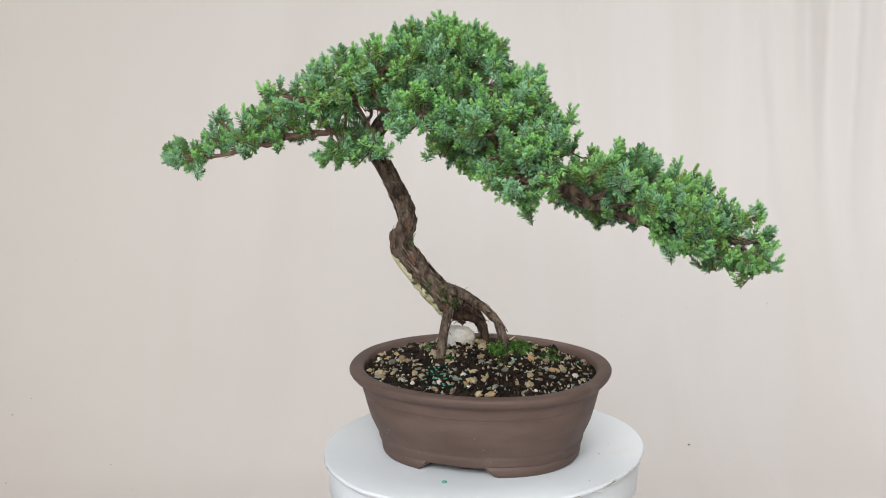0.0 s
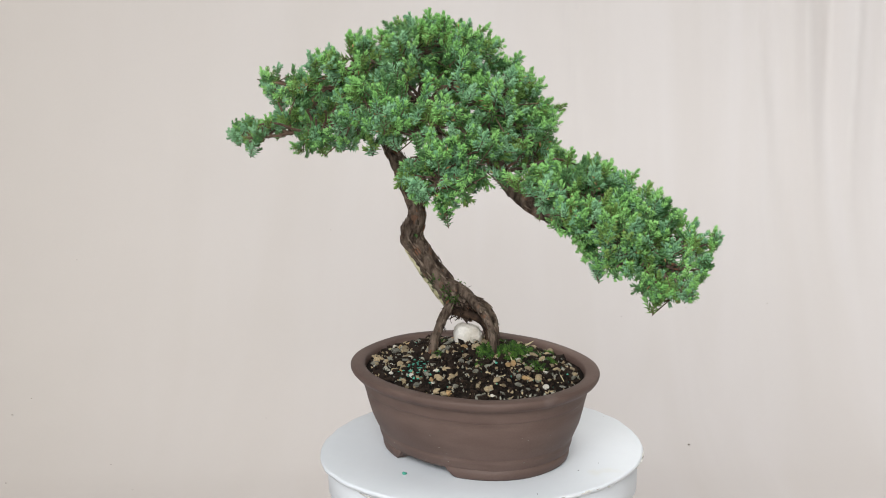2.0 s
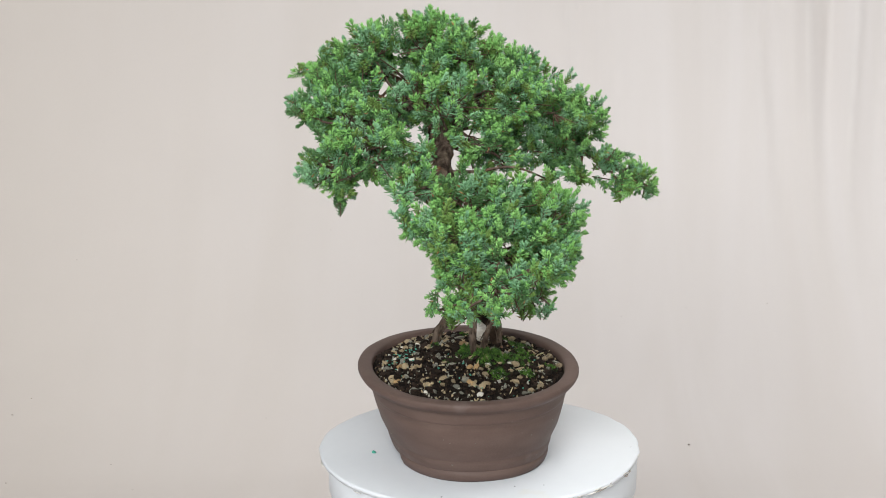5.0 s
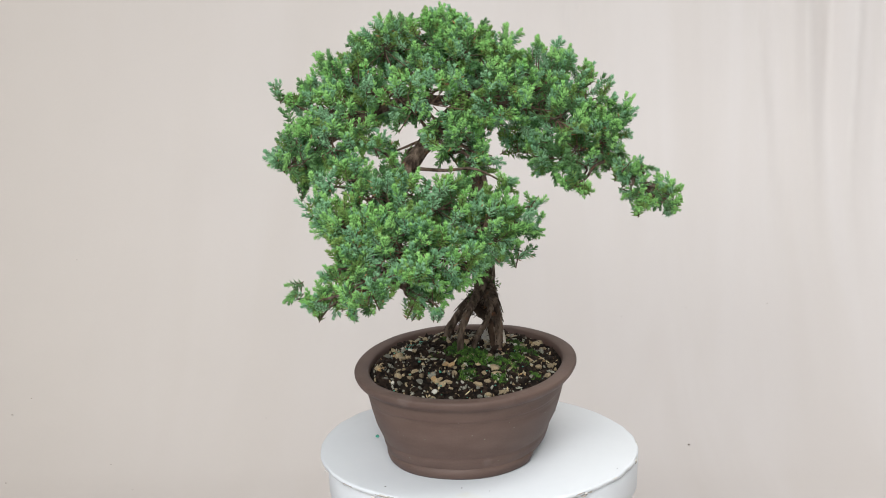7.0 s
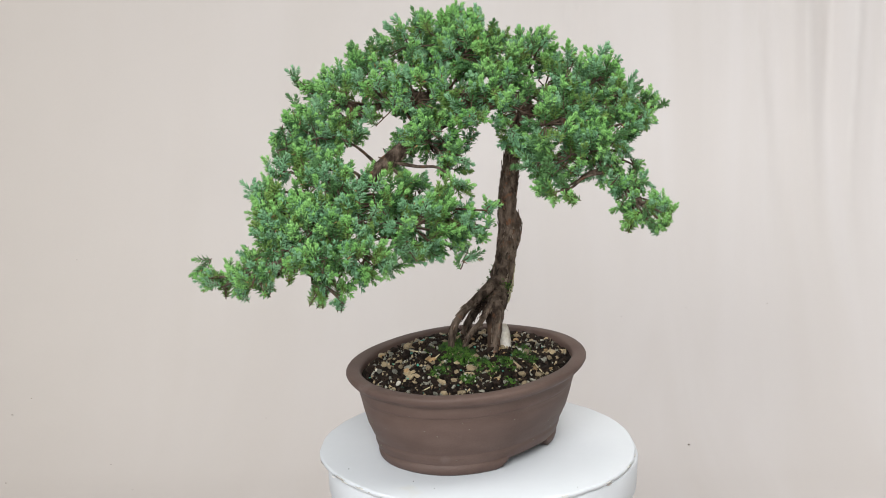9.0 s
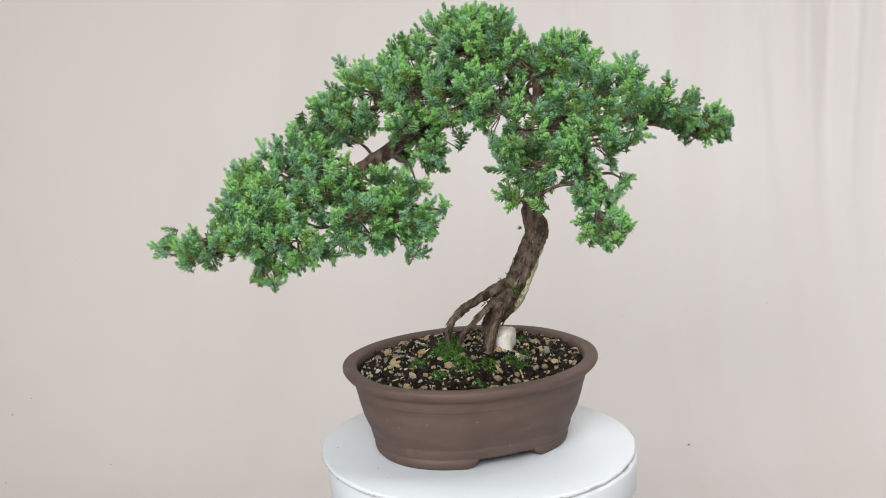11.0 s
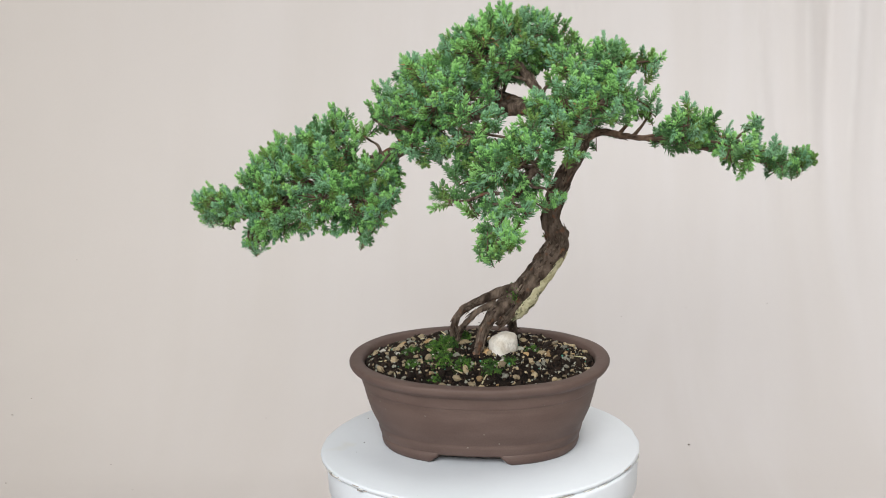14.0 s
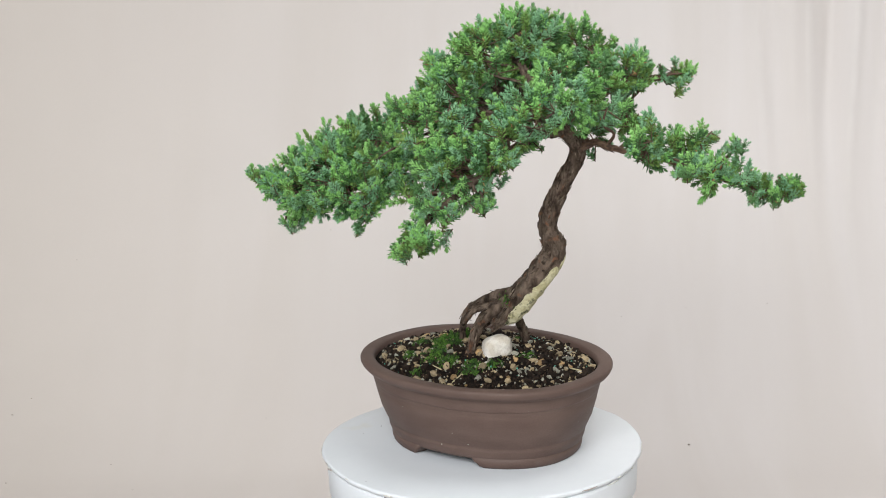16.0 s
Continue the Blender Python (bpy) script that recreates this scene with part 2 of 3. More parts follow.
for x, y, z, r in [(-0.648, 0.877, -0.246, 0.0014), (-0.507, 0.722, -0.29, 0.0013), (-0.615, 1.087, -0.095, 0.0012), (0.428, 1.017, -0.16, 0.0013), (0.284, 0.754, -0.284, 0.0025), (-0.669, 0.844, -0.259, 0.0017), (-0.305, 0.83, -0.264, 0.001), (-0.227, 1.115, -0.061, 0.001), (-0.64, 0.673, -0.296, 0.0013), (-0.464, 0.643, -0.297, 0.0017), (0.307, 1.013, -0.164, 0.001), (0.21, 1.002, -0.173, 0.001)]:
    bm = lump(x * 9, r, r * 0.6, r * 0.6, 0.5)
    bmesh.ops.translate(bm, verts=bm.verts, vec=(x, y, z))
    part("lint_speck", bm, LINT_NICK, backdrop)

# ---- the turntable ----
turntable = base_of("turntable", "white painted round turntable with a torn board edge", "turntable")
TURNING.append(turntable)


def disc():
    bm, loops, n = bmesh.new(), [], 120
    for dz, inset, ragged in ((-0.005, 0.004, 0), (-0.0045, 0.0008, 1), (-0.002, 0.0, 1), (-0.0004, 0.0006, 1), (0, 0.002, 0.6), (0, 0.05, 0)):
        loop = []
        for k in range(n):
            a = 2 * math.pi * k / n
            r = 0.1510 + 0.0016 * math.sin(2 * a + 0.4) + 0.001 * math.sin(5 * a + 1)
            r += ragged * 0.0011 * noise.noise(Vector((9 * math.cos(a), 9 * math.sin(a), 1)))
            loop.append((0.0009 + (r - inset) * math.cos(a), -0.004 + (r - inset) * math.sin(a), dz))
        loops.append(loop)
    rings(bm, loops)
    return bm


def drum():
    bm, loops, n = bmesh.new(), [], 96
    for z, r in ((-0.294, 0.100), (-0.292, 0.102), (-0.285, 0.100), (-0.28, 0.060), (-0.06, 0.060), (-0.058, 0.128), (-0.050, 0.134), (-0.041, 0.1445), (-0.038, 0.1465), (-0.0085, 0.1475), (-0.0055, 0.1465)):
        loop = []
        for k in range(n):
            a = 2 * math.pi * k / n
            w = r + (0.0012 * noise.noise(Vector((4 * math.cos(a), 4 * math.sin(a), z * 20))) if r > 0.12 else 0)
            loop.append((w * math.cos(a), w * math.sin(a), z))
        loops.append(loop)
    rings(bm, loops)
    return bm


part("top_plate", disc(), WHITE, turntable)
part("drum", drum(), WHITE, turntable, "white painted drum under the plate")
rnd = random.Random(4)
for k in range(46):
    a = rnd.uniform(0, 2 * math.pi)
    bm = bmesh.new()
    w, up, out = rnd.uniform(0.004, 0.022), rnd.uniform(0.0004, 0.0012), rnd.uniform(0.0003, 0.0010)
    r = 0.1510 + 0.0016 * math.sin(2 * a + 0.4) + 0.001 * math.sin(5 * a + 1)
    z = -rnd.uniform(0.0015, 0.006)
    c, s = math.cos(a), math.sin(a)
    pts = [(r + out * q, w * p * 0.5, z + up * h) for q, p, h in ((-1, -1, 0), (0.6, -0.4, -0.4), (1, 0.3, 0.2), (-1, 1, 0))]
    rings(bm, [[(0.0009 + c * x - s * y, -0.004 + s * x + c * y, zz + t) for x, y, zz in pts] for t in (0, 0.0006)])
    # Every fourth strip stands for a slit, its shade put in as grey.
    part("torn_flake", bm, LINT_NICK if k % 4 == 1 else FRAY, turntable, "frayed paper flake" if k == 0 else "")

# ---- the pot ----
PX, PY, PYAW = -0.0010, -0.0138, radians(-18.8)


def oval(a, b, z, n=96, e=2.12):
    out = []
    for k in range(n):
        t = 2 * math.pi * k / n
        c, s = math.cos(t), math.sin(t)
        out.append([a * math.copysign(abs(c) ** (2 / e), c), b * math.copysign(abs(s) ** (2 / e), s), z])
    return out


def pot_place(p):
    c, s = math.cos(PYAW), math.sin(PYAW)
    return (PX + c * p[0] - s * p[1], PY + s * p[0] + c * p[1], p[2])


def pot_ring(z, out):
    t = max(0.0, min(1.0, z / 0.07))
    return oval(0.0950 + out + 0.0008 * t, 0.0735 + out + 0.0010 * t, z, 96, 2.22 - 0.10 * t)


def pot_shell(profile, top=True):
    bm, loops = bmesh.new(), []
    for z, out in profile:
        loop = pot_ring(z, out)
        for p in loop:
            p[2] += 0.0005 * noise.noise(Vector((p[0] * 25, p[1] * 25, z * 10)))
            k = 1 + 0.004 * noise.noise(Vector((p[0] * 18, p[1] * 18, z * 25 + 7)))
            p[0], p[1] = p[0] * k, p[1] * k
        loops.append([pot_place(p) for p in loop])
    rings(bm, loops, close_top=top)
    return bm


def pot_foot(side):
    """One end foot: a curved bar under the bowl that ends in a rising arch on both long sides."""
    bm, loops, n = bmesh.new(), [], 60
    for k in range(n + 1):
        t = math.pi * (k / n - 0.5) * 0.83
        c, s = math.cos(t) * side, math.sin(t)
        x, y = math.copysign(abs(c) ** 0.90, c), math.copysign(abs(s) ** 0.90, s)
        edge = max(0.0, 1 - min(k, n - k) / 2.4)
        low = -0.002 + 0.0100 * edge
        loop = []
        for z, out in ((0.0090, -0.0003), (0.0030, -0.0008), (0.0, -0.0018), (-0.0020, -0.0036), (-0.0020, -0.0150), (0.0090, -0.0170)):
            loop.append(pot_place(((0.0950 + out) * x, (0.0735 + out) * y, max(z, low))))
        loops.append(loop)
    rings(bm, loops)
    return bm


pot = base_of("bonsai_pot", "unglazed dark brown oval clay pot on short feet", "plant pot")
TURNING.append(pot)
part("bowl", pot_shell(((0.0072, -0.007), (0.0074, -0.0010), (0.010, 0.0002), (0.0150, 0.0019), (0.0170, 0.0022), (0.0186, 0.0018), (0.0205, 0.0029), (0.024, 0.0046), (0.034, 0.0090),
                        (0.046, 0.0124), (0.0530, 0.0141), (0.0546, 0.0140), (0.0562, 0.0148), (0.0595, 0.0156), (0.066, 0.0140), (0.0705, 0.0130))), CLAY, pot)
part("rim", pot_shell(((0.0575, 0.0125), (0.0580, 0.0152), (0.0600, 0.0159), (0.0620, 0.0164), (0.0650, 0.0168), (0.0680, 0.0174), (0.0700, 0.0186), (0.0716, 0.0212), (0.0735, 0.0247), (0.0758, 0.0266), (0.0782, 0.0278), (0.0802, 0.0279), (0.0814, 0.0273), (0.0819, 0.0262),
                       (0.0824, 0.0225), (0.0823, 0.0180), (0.0819, 0.0158), (0.0808, 0.0146), (0.076, 0.0138), (0.072, 0.0134)), top=False), CLAY, pot, "broad flat rolled rim")
for side in (1, -1):
    part("foot", pot_foot(side), CLAY, pot, "low arched foot")
rnd = random.Random(9)
for k in range(34):
    z = rnd.uniform(0.014, 0.066)
    ring = pot_ring(z, float(np.interp(z, (0.010, 0.0150, 0.0205, 0.024, 0.034, 0.046, 0.053, 0.0595, 0.066), (0.0002, 0.0019, 0.0029, 0.0046, 0.0090, 0.0124, 0.0141, 0.0157, 0.0175))) + 0.0001)
    p = pot_place(ring[rnd.randrange(len(ring))])
    bm = lump(k, rnd.uniform(0.0003, 0.0008), rnd.uniform(0.0003, 0.0008), rnd.uniform(0.0003, 0.0006), 0.4)
    bmesh.ops.translate(bm, verts=bm.verts, vec=p)
    part("lime_fleck", bm, GREY, pot, "tiny pale lime fleck" if k == 0 else "")


# ---- soil, stones, moss ----
def soil_height(x, y):
    """Height of the mound at a place in the pot's own axes."""
    q = min(1.0, math.hypot(x / 0.110, y / 0.088))
    return 0.0755 + 0.0215 * (1 - q * q) ** 1.1 + 0.0012 * noise.noise(Vector((x * 90, y * 90, 5)))


soil = base_of("potting_soil", "dark damp potting soil strewn with pebbles", "soil")
TURNING.append(soil)


def soil_mound():
    loops = []
    for f in np.linspace(1.0, 0.03, 30):
        loops.append([(p[0], p[1], soil_height(p[0], p[1]) + 0.0012 * noise.noise(Vector((p[0] * 400, p[1] * 400, 2)))) for p in oval(0.1108 * f, 0.0893 * f, 0)])
    bm = bmesh.new()
    rings(bm, [[pot_place(p) for p in loop] for loop in loops], close_bottom=False)
    return bm


part("mound", soil_mound(), SOIL, soil)


def lump_mesh(name, seed, sx, sy, sz, jag, mat):
    bm = lump(seed, sx, sy, sz, jag, 2 if jag < 0.65 else 1)
    me = bpy.data.meshes.new(name)
    bm.to_mesh(me)
    bm.free()
    me.materials.append(mat)
    me.polygons.foreach_set("use_smooth", [jag < 0.2] * len(me.polygons))
    return me


def strew(name, meshes, count, size, seed, inner=0.0, lift=0.3, label="", smooth=False):
    rnd = random.Random(seed)
    for k in range(count):
        a, q = rnd.uniform(0, 2 * math.pi), math.sqrt(rnd.uniform(inner, 0.95))
        x, y = 0.1085 * q * math.cos(a), 0.0865 * q * math.sin(a)
        s = rnd.uniform(*size)
        ob = new(name, rnd.choice(meshes))
        ob.parent = soil
        wx, wy, wz = pot_place((x, y, soil_height(x, y) + lift * s))
        ob.matrix_local = pose(wx, wy, wz, rnd.uniform(-35, 35), rnd.uniform(-35, 35), rnd.uniform(0, 360)) @ Matrix.Diagonal((s, s, s, 1))
        if label and k == 0:
            tagged(ob, label)


for name, mat, shapes, count, size, seed, jag in (
        ("pebble", TAN, 8, 105, (0.0020, 0.0050), 11, 0.62),
        ("pebble", GREY, 8, 75, (0.0016, 0.0044), 12, 0.62),
        ("pebble", OCHRE, 5, 22, (0.0018, 0.0042), 18, 0.62),
        ("pebble", PALE, 5, 24, (0.0014, 0.0036), 19, 0.62),
        ("bark_chip", CHIP, 6, 280, (0.0018, 0.0052), 13, 0.7),
        ("fertiliser_bead", BEAD, 2, 60, (0.0009, 0.0014), 14, 0.1)):
    meshes = [lump_mesh(name, i + len(name) + seed, 1.0, random.Random(i + seed).uniform(0.6, 0.95), random.Random(i + 50).uniform(0.35, 0.62), jag, mat) for i in range(shapes)]
    strew(name, meshes, count, size, seed, 0.0, 0.9 if name == "fertiliser_bead" else 0.35)

# A spill of fertiliser beads near the front edge
rnd = random.Random(23)
for k in range(70):
    x, y, s = rnd.gauss(-0.014, 0.017), rnd.gauss(-0.058, 0.008), rnd.uniform(0.0009, 0.0014)
    if math.hypot(x / 0.1085, y / 0.0865) < 0.95:
        ob = new("fertiliser_bead", meshes[k % 2])
        ob.parent = soil
        ob.matrix_local = Matrix.Translation(pot_place((x, y, soil_height(x, y) + 0.9 * s))) @ Matrix.Diagonal((s, s, s, 1))


def grit():
    rnd, verts, tris, slots = random.Random(21), [], [], []
    for k in range(3400):
        a, q = rnd.uniform(0, 2 * math.pi), math.sqrt(rnd.uniform(0, 0.98))
        x, y = 0.109 * q * math.cos(a), 0.087 * q * math.sin(a)
        s = rnd.uniform(0.0007, 0.0023)
        turn = Euler((rnd.uniform(0, 6), rnd.uniform(0, 6), rnd.uniform(0, 6))).to_matrix()
        c, i = Vector(pot_place((x, y, soil_height(x, y) + 0.4 * s))), len(verts)
        for d in ((1.4, 0, 0), (-1.2, 0.3, 0), (0, 0.9, 0.1), (0, -1, 0.2), (0.1, 0, 0.6), (0, 0.1, -0.6)):
            verts.append(c + turn @ (Vector(d) * s))
        tris += [(i + p, i + q2, i + r) for p, q2, r in ((0, 2, 4), (2, 1, 4), (1, 3, 4), (3, 0, 4), (2, 0, 5), (1, 2, 5), (3, 1, 5), (0, 3, 5))]
        slots += [0 if rnd.random() < 0.78 else rnd.choice((1, 2))] * 8
    return tri_mesh("grit", verts, tris, slots)


straw = [lump_mesh("straw", 5 + i, 1.0, 0.09, 0.07, 0.2, STRAW) for i in range(3)]
strew("straw", straw, 11, (0.004, 0.010), 17, 0.1, 0.12, "dry straw")
tagged(link_mesh("grit", grit(), [CHIP, TAN, GREY], soil, smooth=False), kind="stuff")

rock = part("stone", lump(3, 1, 1, 1, 0.10, 3), STONE)
for v in rock.data.vertices:
    d = v.co.copy()
    boxy = sum(abs(q) ** 3.6 for q in d.normalized()) ** (-1 / 3.6) * d.length
    chip = 1 + 0.07 * noise.noise(d * 2.6)
    d = d.normalized() * boxy * chip
    v.co = Vector((0.0132 * d.x, 0.0090 * d.y, 0.0120 * d.z - 0.0012 * d.x))
rock.data.transform(pose(-0.0190, 0.0135, 0.0995, 4, 2, 28))
tagged(rock, "blocky cream-white quartz stone under the trunk", "stone")
TURNING.append(rock)


def moss_patch():
    rnd, verts, tris = random.Random(31), [], []
    for px, py, r, count in ((0.017, -0.022, 0.015, 1500), (0.033, -0.010, 0.021, 1900), (0.040, 0.016, 0.018, 1100), (0.022, 0.032, 0.013, 600), (-0.002, 0.042, 0.015, 800), (-0.022, 0.034, 0.010, 350), (0.064, -0.016, 0.013, 420), (-0.048, 0.010, 0.009, 220), (0.066, 0.010, 0.010, 260), (-0.030, -0.034, 0.008, 160), (0.020, -0.045, 0.007, 120), (0.05, 0.045, 0.008, 140)):
        for k in range(count):
            a, q = rnd.uniform(0, 2 * math.pi), math.sqrt(rnd.random())
            q *= 0.75 + 0.5 * noise.noise(Vector((px * 90 + 2 * math.cos(a), 2 * math.sin(a), 1)))
            wx, wy = px + r * q * math.cos(a), py + r * q * math.sin(a)
            c, s = math.cos(-PYAW), math.sin(-PYAW)
            lx, ly = c * (wx - PX) - s * (wy - PY), s * (wx - PX) + c * (wy - PY)
            bulge = (0.0085 if px in (0.017, 0.033) else 0.004) * max(0.0, 1 - q * q) * (0.55 + 1.3 * noise.noise(Vector((wx * 230, wy * 230, 0))))
            z, i = soil_height(lx, ly) + bulge - 0.0008, len(verts)
            h, w, t = rnd.uniform(0.0008, 0.0024), rnd.uniform(0.0004, 0.0009), rnd.uniform(0, 6.28)
            lx, ly = rnd.gauss(0, 0.0014), rnd.gauss(0, 0.0014)
            for j in range(3):
                verts.append((wx + w * math.cos(t + 2.1 * j), wy + w * math.sin(t + 2.1 * j), z))
            verts.append((wx + lx, wy + ly, z + h))
            tris += [(i, i + 1, i + 3), (i + 1, i + 2, i + 3), (i + 2, i, i + 3)]
    return tri_mesh("moss", verts, tris)


bead = part("fallen_bead", lump(2, 0.0024, 0.0018, 0.0013, 0.4, 2), BEAD)
bead.data.transform(pose(-0.0336, -0.0984, 0.0011))
tagged(bead, "green fertiliser bead fallen on the turntable", "bead")
TURNING.append(bead)
rnd = random.Random(15)
for k in range(4):
    a, q = rnd.uniform(0, 6.28), rnd.uniform(0.112, 0.145)
    r = rnd.uniform(0.0003, 0.0006)
    crumb = part("soil_crumb", lump(k, r * 1.5, r, r * 0.6, 0.5), CHIP)
    crumb.data.transform(pose(q * math.cos(a), q * math.sin(a) - 0.004, r * 0.4, 0, 0, k * 40))
    tagged(crumb, "tiny dark soil crumb on the turntable", "crumb", "crumbs on the turntable")
    TURNING.append(crumb)
moss = tagged(link_mesh("moss", moss_patch(), MOSS, smooth=False), "bright green moss tufts on the soil round the roots", "moss", kind="stuff")
TURNING.append(moss)

# ---- the tree ----
tree = base_of("juniper_bonsai", "dwarf juniper bonsai with a bent trunk and one long low limb", "bonsai tree")
TURNING.append(tree)
TRUNK = [(-0.015, 0.009, 0.121, 0.0060), (-0.026, 0.008, 0.133, 0.0104), (-0.047, 0.008, 0.159, 0.0112), (-0.064, 0.007, 0.181, 0.0112), (-0.0735, 0.0065, 0.195, 0.0122),
         (-0.066, 0.006, 0.216, 0.0098), (-0.071, 0.006, 0.236, 0.0094), (-0.080, 0.006, 0.256, 0.0086), (-0.095, 0.008, 0.286, 0.0080), (-0.090, 0.019, 0.304, 0.0080), (-0.074, 0.018, 0.317, 0.0082), (-0.058, 0.008, 0.321, 0.0076)]


def bark_flakes(bm, path, count, seed, size=1.0):
    rnd = random.Random(seed)
    for k in range(count):
        i = rnd.randrange(1, len(path) - 1)
        q, way = path[i], Vector(path[i + 1][:3] - path[i - 1][:3]).normalized()
        side = way.orthogonal().normalized()
        side.rotate(Matrix.Rotation(rnd.uniform(0, 6.28), 3, way))
        across = way.cross(side)
        c = Vector(q[:3]) + side * q[3] * 0.98
        long, wide, lift = rnd.uniform(0.004, 0.011), rnd.uniform(0.0006, 0.0016), rnd.uniform(0.0001, 0.0012)
        pts = [c - way * long * 0.5 - across * wide, c - way * long * 0.5 + across * wide, c + way * long * 0.5 + across * wide * 0.5 + side * lift, c + way * long * 0.5 - across * wide * 0.6 + side * lift]
        pts = [c + (p - c) * size * rnd.uniform(0.55, 1.25) for p in pts]
        have = len(bm.faces)
        rings(bm, [pts, [p + side * 0.0005 for p in pts]])
        bm.faces.ensure_lookup_table()
        for f in bm.faces[have:]:
            f.material_index = 1


def trunk():
    bm = bmesh.new()
    path = smooth_path(TRUNK, 12)
    path[:, 3] *= 0.87
    tube(bm, path, 26, 0.22, 150.0, seed=2.0)
    bark_flakes(bm, path, 330, 8)
    bark_flakes(bm, path, 110, 9, 1.4)
    return bm


bm = bmesh.new()
for k in range(7):
    a = 0.9 * k
    c = Vector((-0.0625, -0.0035, 0.1985))
    d = Vector((0.6 * math.cos(a), -0.8, 0.6 * math.sin(a))).normalized()
    side = d.orthogonal().normalized() * 0.0009
    rings(bm, [[c - side, c + side, c + side * 0.6 + d * 0.003, c - side * 0.6 + d * 0.003], [c - side + d * 0.0007, c + side + d * 0.001, c + side * 0.3 + d * 0.0042, c - side * 0.3 + d * 0.0042]])
part("sprout", bm, FRESH, tree, "tiny green sprout on the trunk")
part("trunk", trunk(), [BARK, FLAKE], tree, "flaking grey-brown bark")
ROOTS = [
    [(-0.040, 0.007, 0.153, 0.0072), (-0.018, 0.002, 0.1475, 0.0060), (0.000, -0.007, 0.138, 0.0050), (0.014, -0.015, 0.128, 0.0041), (0.0215, -0.020, 0.114, 0.0037), (0.0230, -0.0215, 0.092, 0.0036)],
    [(-0.028, 0.003, 0.139, 0.0062), (-0.030, -0.008, 0.131, 0.0055), (-0.033, -0.017, 0.119, 0.0050), (-0.036, -0.026, 0.104, 0.0047), (-0.038, -0.030, 0.088, 0.0046)],
    [(-0.030, 0.010, 0.144, 0.0090), (-0.012, 0.014, 0.133, 0.0074), (-0.001, 0.016, 0.118, 0.0060), (0.004, 0.0155, 0.102, 0.0055), (0.006, 0.015, 0.086, 0.0054)],
    [(-0.014, 0.008, 0.139, 0.0046), (0.002, 0.009, 0.134, 0.0033), (0.013, 0.004, 0.122, 0.0029), (0.019, -0.006, 0.109, 0.0028), (0.022, -0.012, 0.090, 0.0028)],
    [(-0.026, -0.002, 0.129, 0.0050), (-0.013, 0.002, 0.1245, 0.0046), (-0.003, 0.009, 0.119, 0.0044), (0.003, 0.012, 0.108, 0.0044), (0.006, 0.012, 0.088, 0.0044)]]
for k, points in enumerate(ROOTS):
    bm = bmesh.new()
    path = smooth_path(points, 8)
    path[:, 3] *= 0.84
    tube(bm, path, 14, 0.18, 180.0, seed=10.0 + k)
    bark_flakes(bm, path, 28, 40 + k)
    # Root 4 is darker than the rest: its shade is in the colour.
    part("root", bm, [ROOTLET, ROOTLET] if k == 4 else [BARK, FLAKE], tree, "bare surface root" if k == 0 else "inner root with its shade in the dark colour" if k == 4 else "")
bm = bmesh.new()
tube(bm, smooth_path([(-0.082, 0.007, 0.190, 0.0020), (-0.074, 0.008, 0.178, 0.0048), (-0.060, 0.009, 0.162, 0.0062), (-0.047, 0.010, 0.146, 0.0074), (-0.036, 0.010, 0.133, 0.0074), (-0.027, 0.009, 0.124, 0.0040)], 8), 14, 0.22, 200.0, seed=30.0)
part("deadwood", bm, DEAD, tree, "pale yellow stripped deadwood strip")

# Matted fibres under the fork of the roots, and hairs along them
bm, rnd = bmesh.new(), random.Random(61)
for k in range(90):
    c = Vector((rnd.gauss(-0.0225, 0.0045), rnd.gauss(-0.001, 0.005), rnd.gauss(0.1310, 0.0035)))
    d = Vector((rnd.gauss(0, 1), rnd.gauss(0, 1), rnd.gauss(-0.7, 0.7))).normalized() * rnd.uniform(0.004, 0.011)
    bend = Vector((rnd.gauss(0, 0.002), rnd.gauss(0, 0.002), rnd.gauss(0, 0.001)))
    tube(bm, smooth_path([(*c, 0.0005), (*(c + d * 0.5 + bend), 0.0004), (*(c + d), 0.0002)], 3), 4)
for points in ROOTS:
    for k in range(16):
        q = points[rnd.randrange(len(points) - 1)]
        d = Vector((rnd.gauss(0, 1), rnd.gauss(0, 1), rnd.gauss(-0.2, 0.6))).normalized()
        c = Vector(q[:3])
        tube(bm, smooth_path([(*c, 0.0005), (*(c + d * (q[3] + 0.001)), 0.0003), (*(c + d * (q[3] + 0.004) - Vector((0, 0, 0.001))), 0.0001)], 3), 4)
part("root_fibre", bm, ROOTLET, tree, "dark matted root fibres")
bm = bmesh.new()
for k in range(260):
    at = rnd.choice(((-0.026, -0.004, 0.140), (-0.034, 0.000, 0.148), (-0.046, 0.000, 0.157), (-0.030, 0.017, 0.147)))
    c = Vector([a + rnd.gauss(0, 0.0030) for a in at])
    d = Vector((rnd.gauss(0, 0.6), rnd.gauss(-0.5, 0.6), rnd.gauss(0.5, 0.6))).normalized()
    side = d.orthogonal().normalized() * 0.0006
    up = d.cross(side)
    rings(bm, [[c + side, c - 0.5 * side + 0.87 * up, c - 0.5 * side - 0.87 * up], [c + d * 0.0022 + side * 0.2, c + d * 0.0024 + up * 0.2, c + d * 0.0022 - up * 0.2]])
part("trunk_moss", bm, MOSS, tree, "green moss grown into the bark")

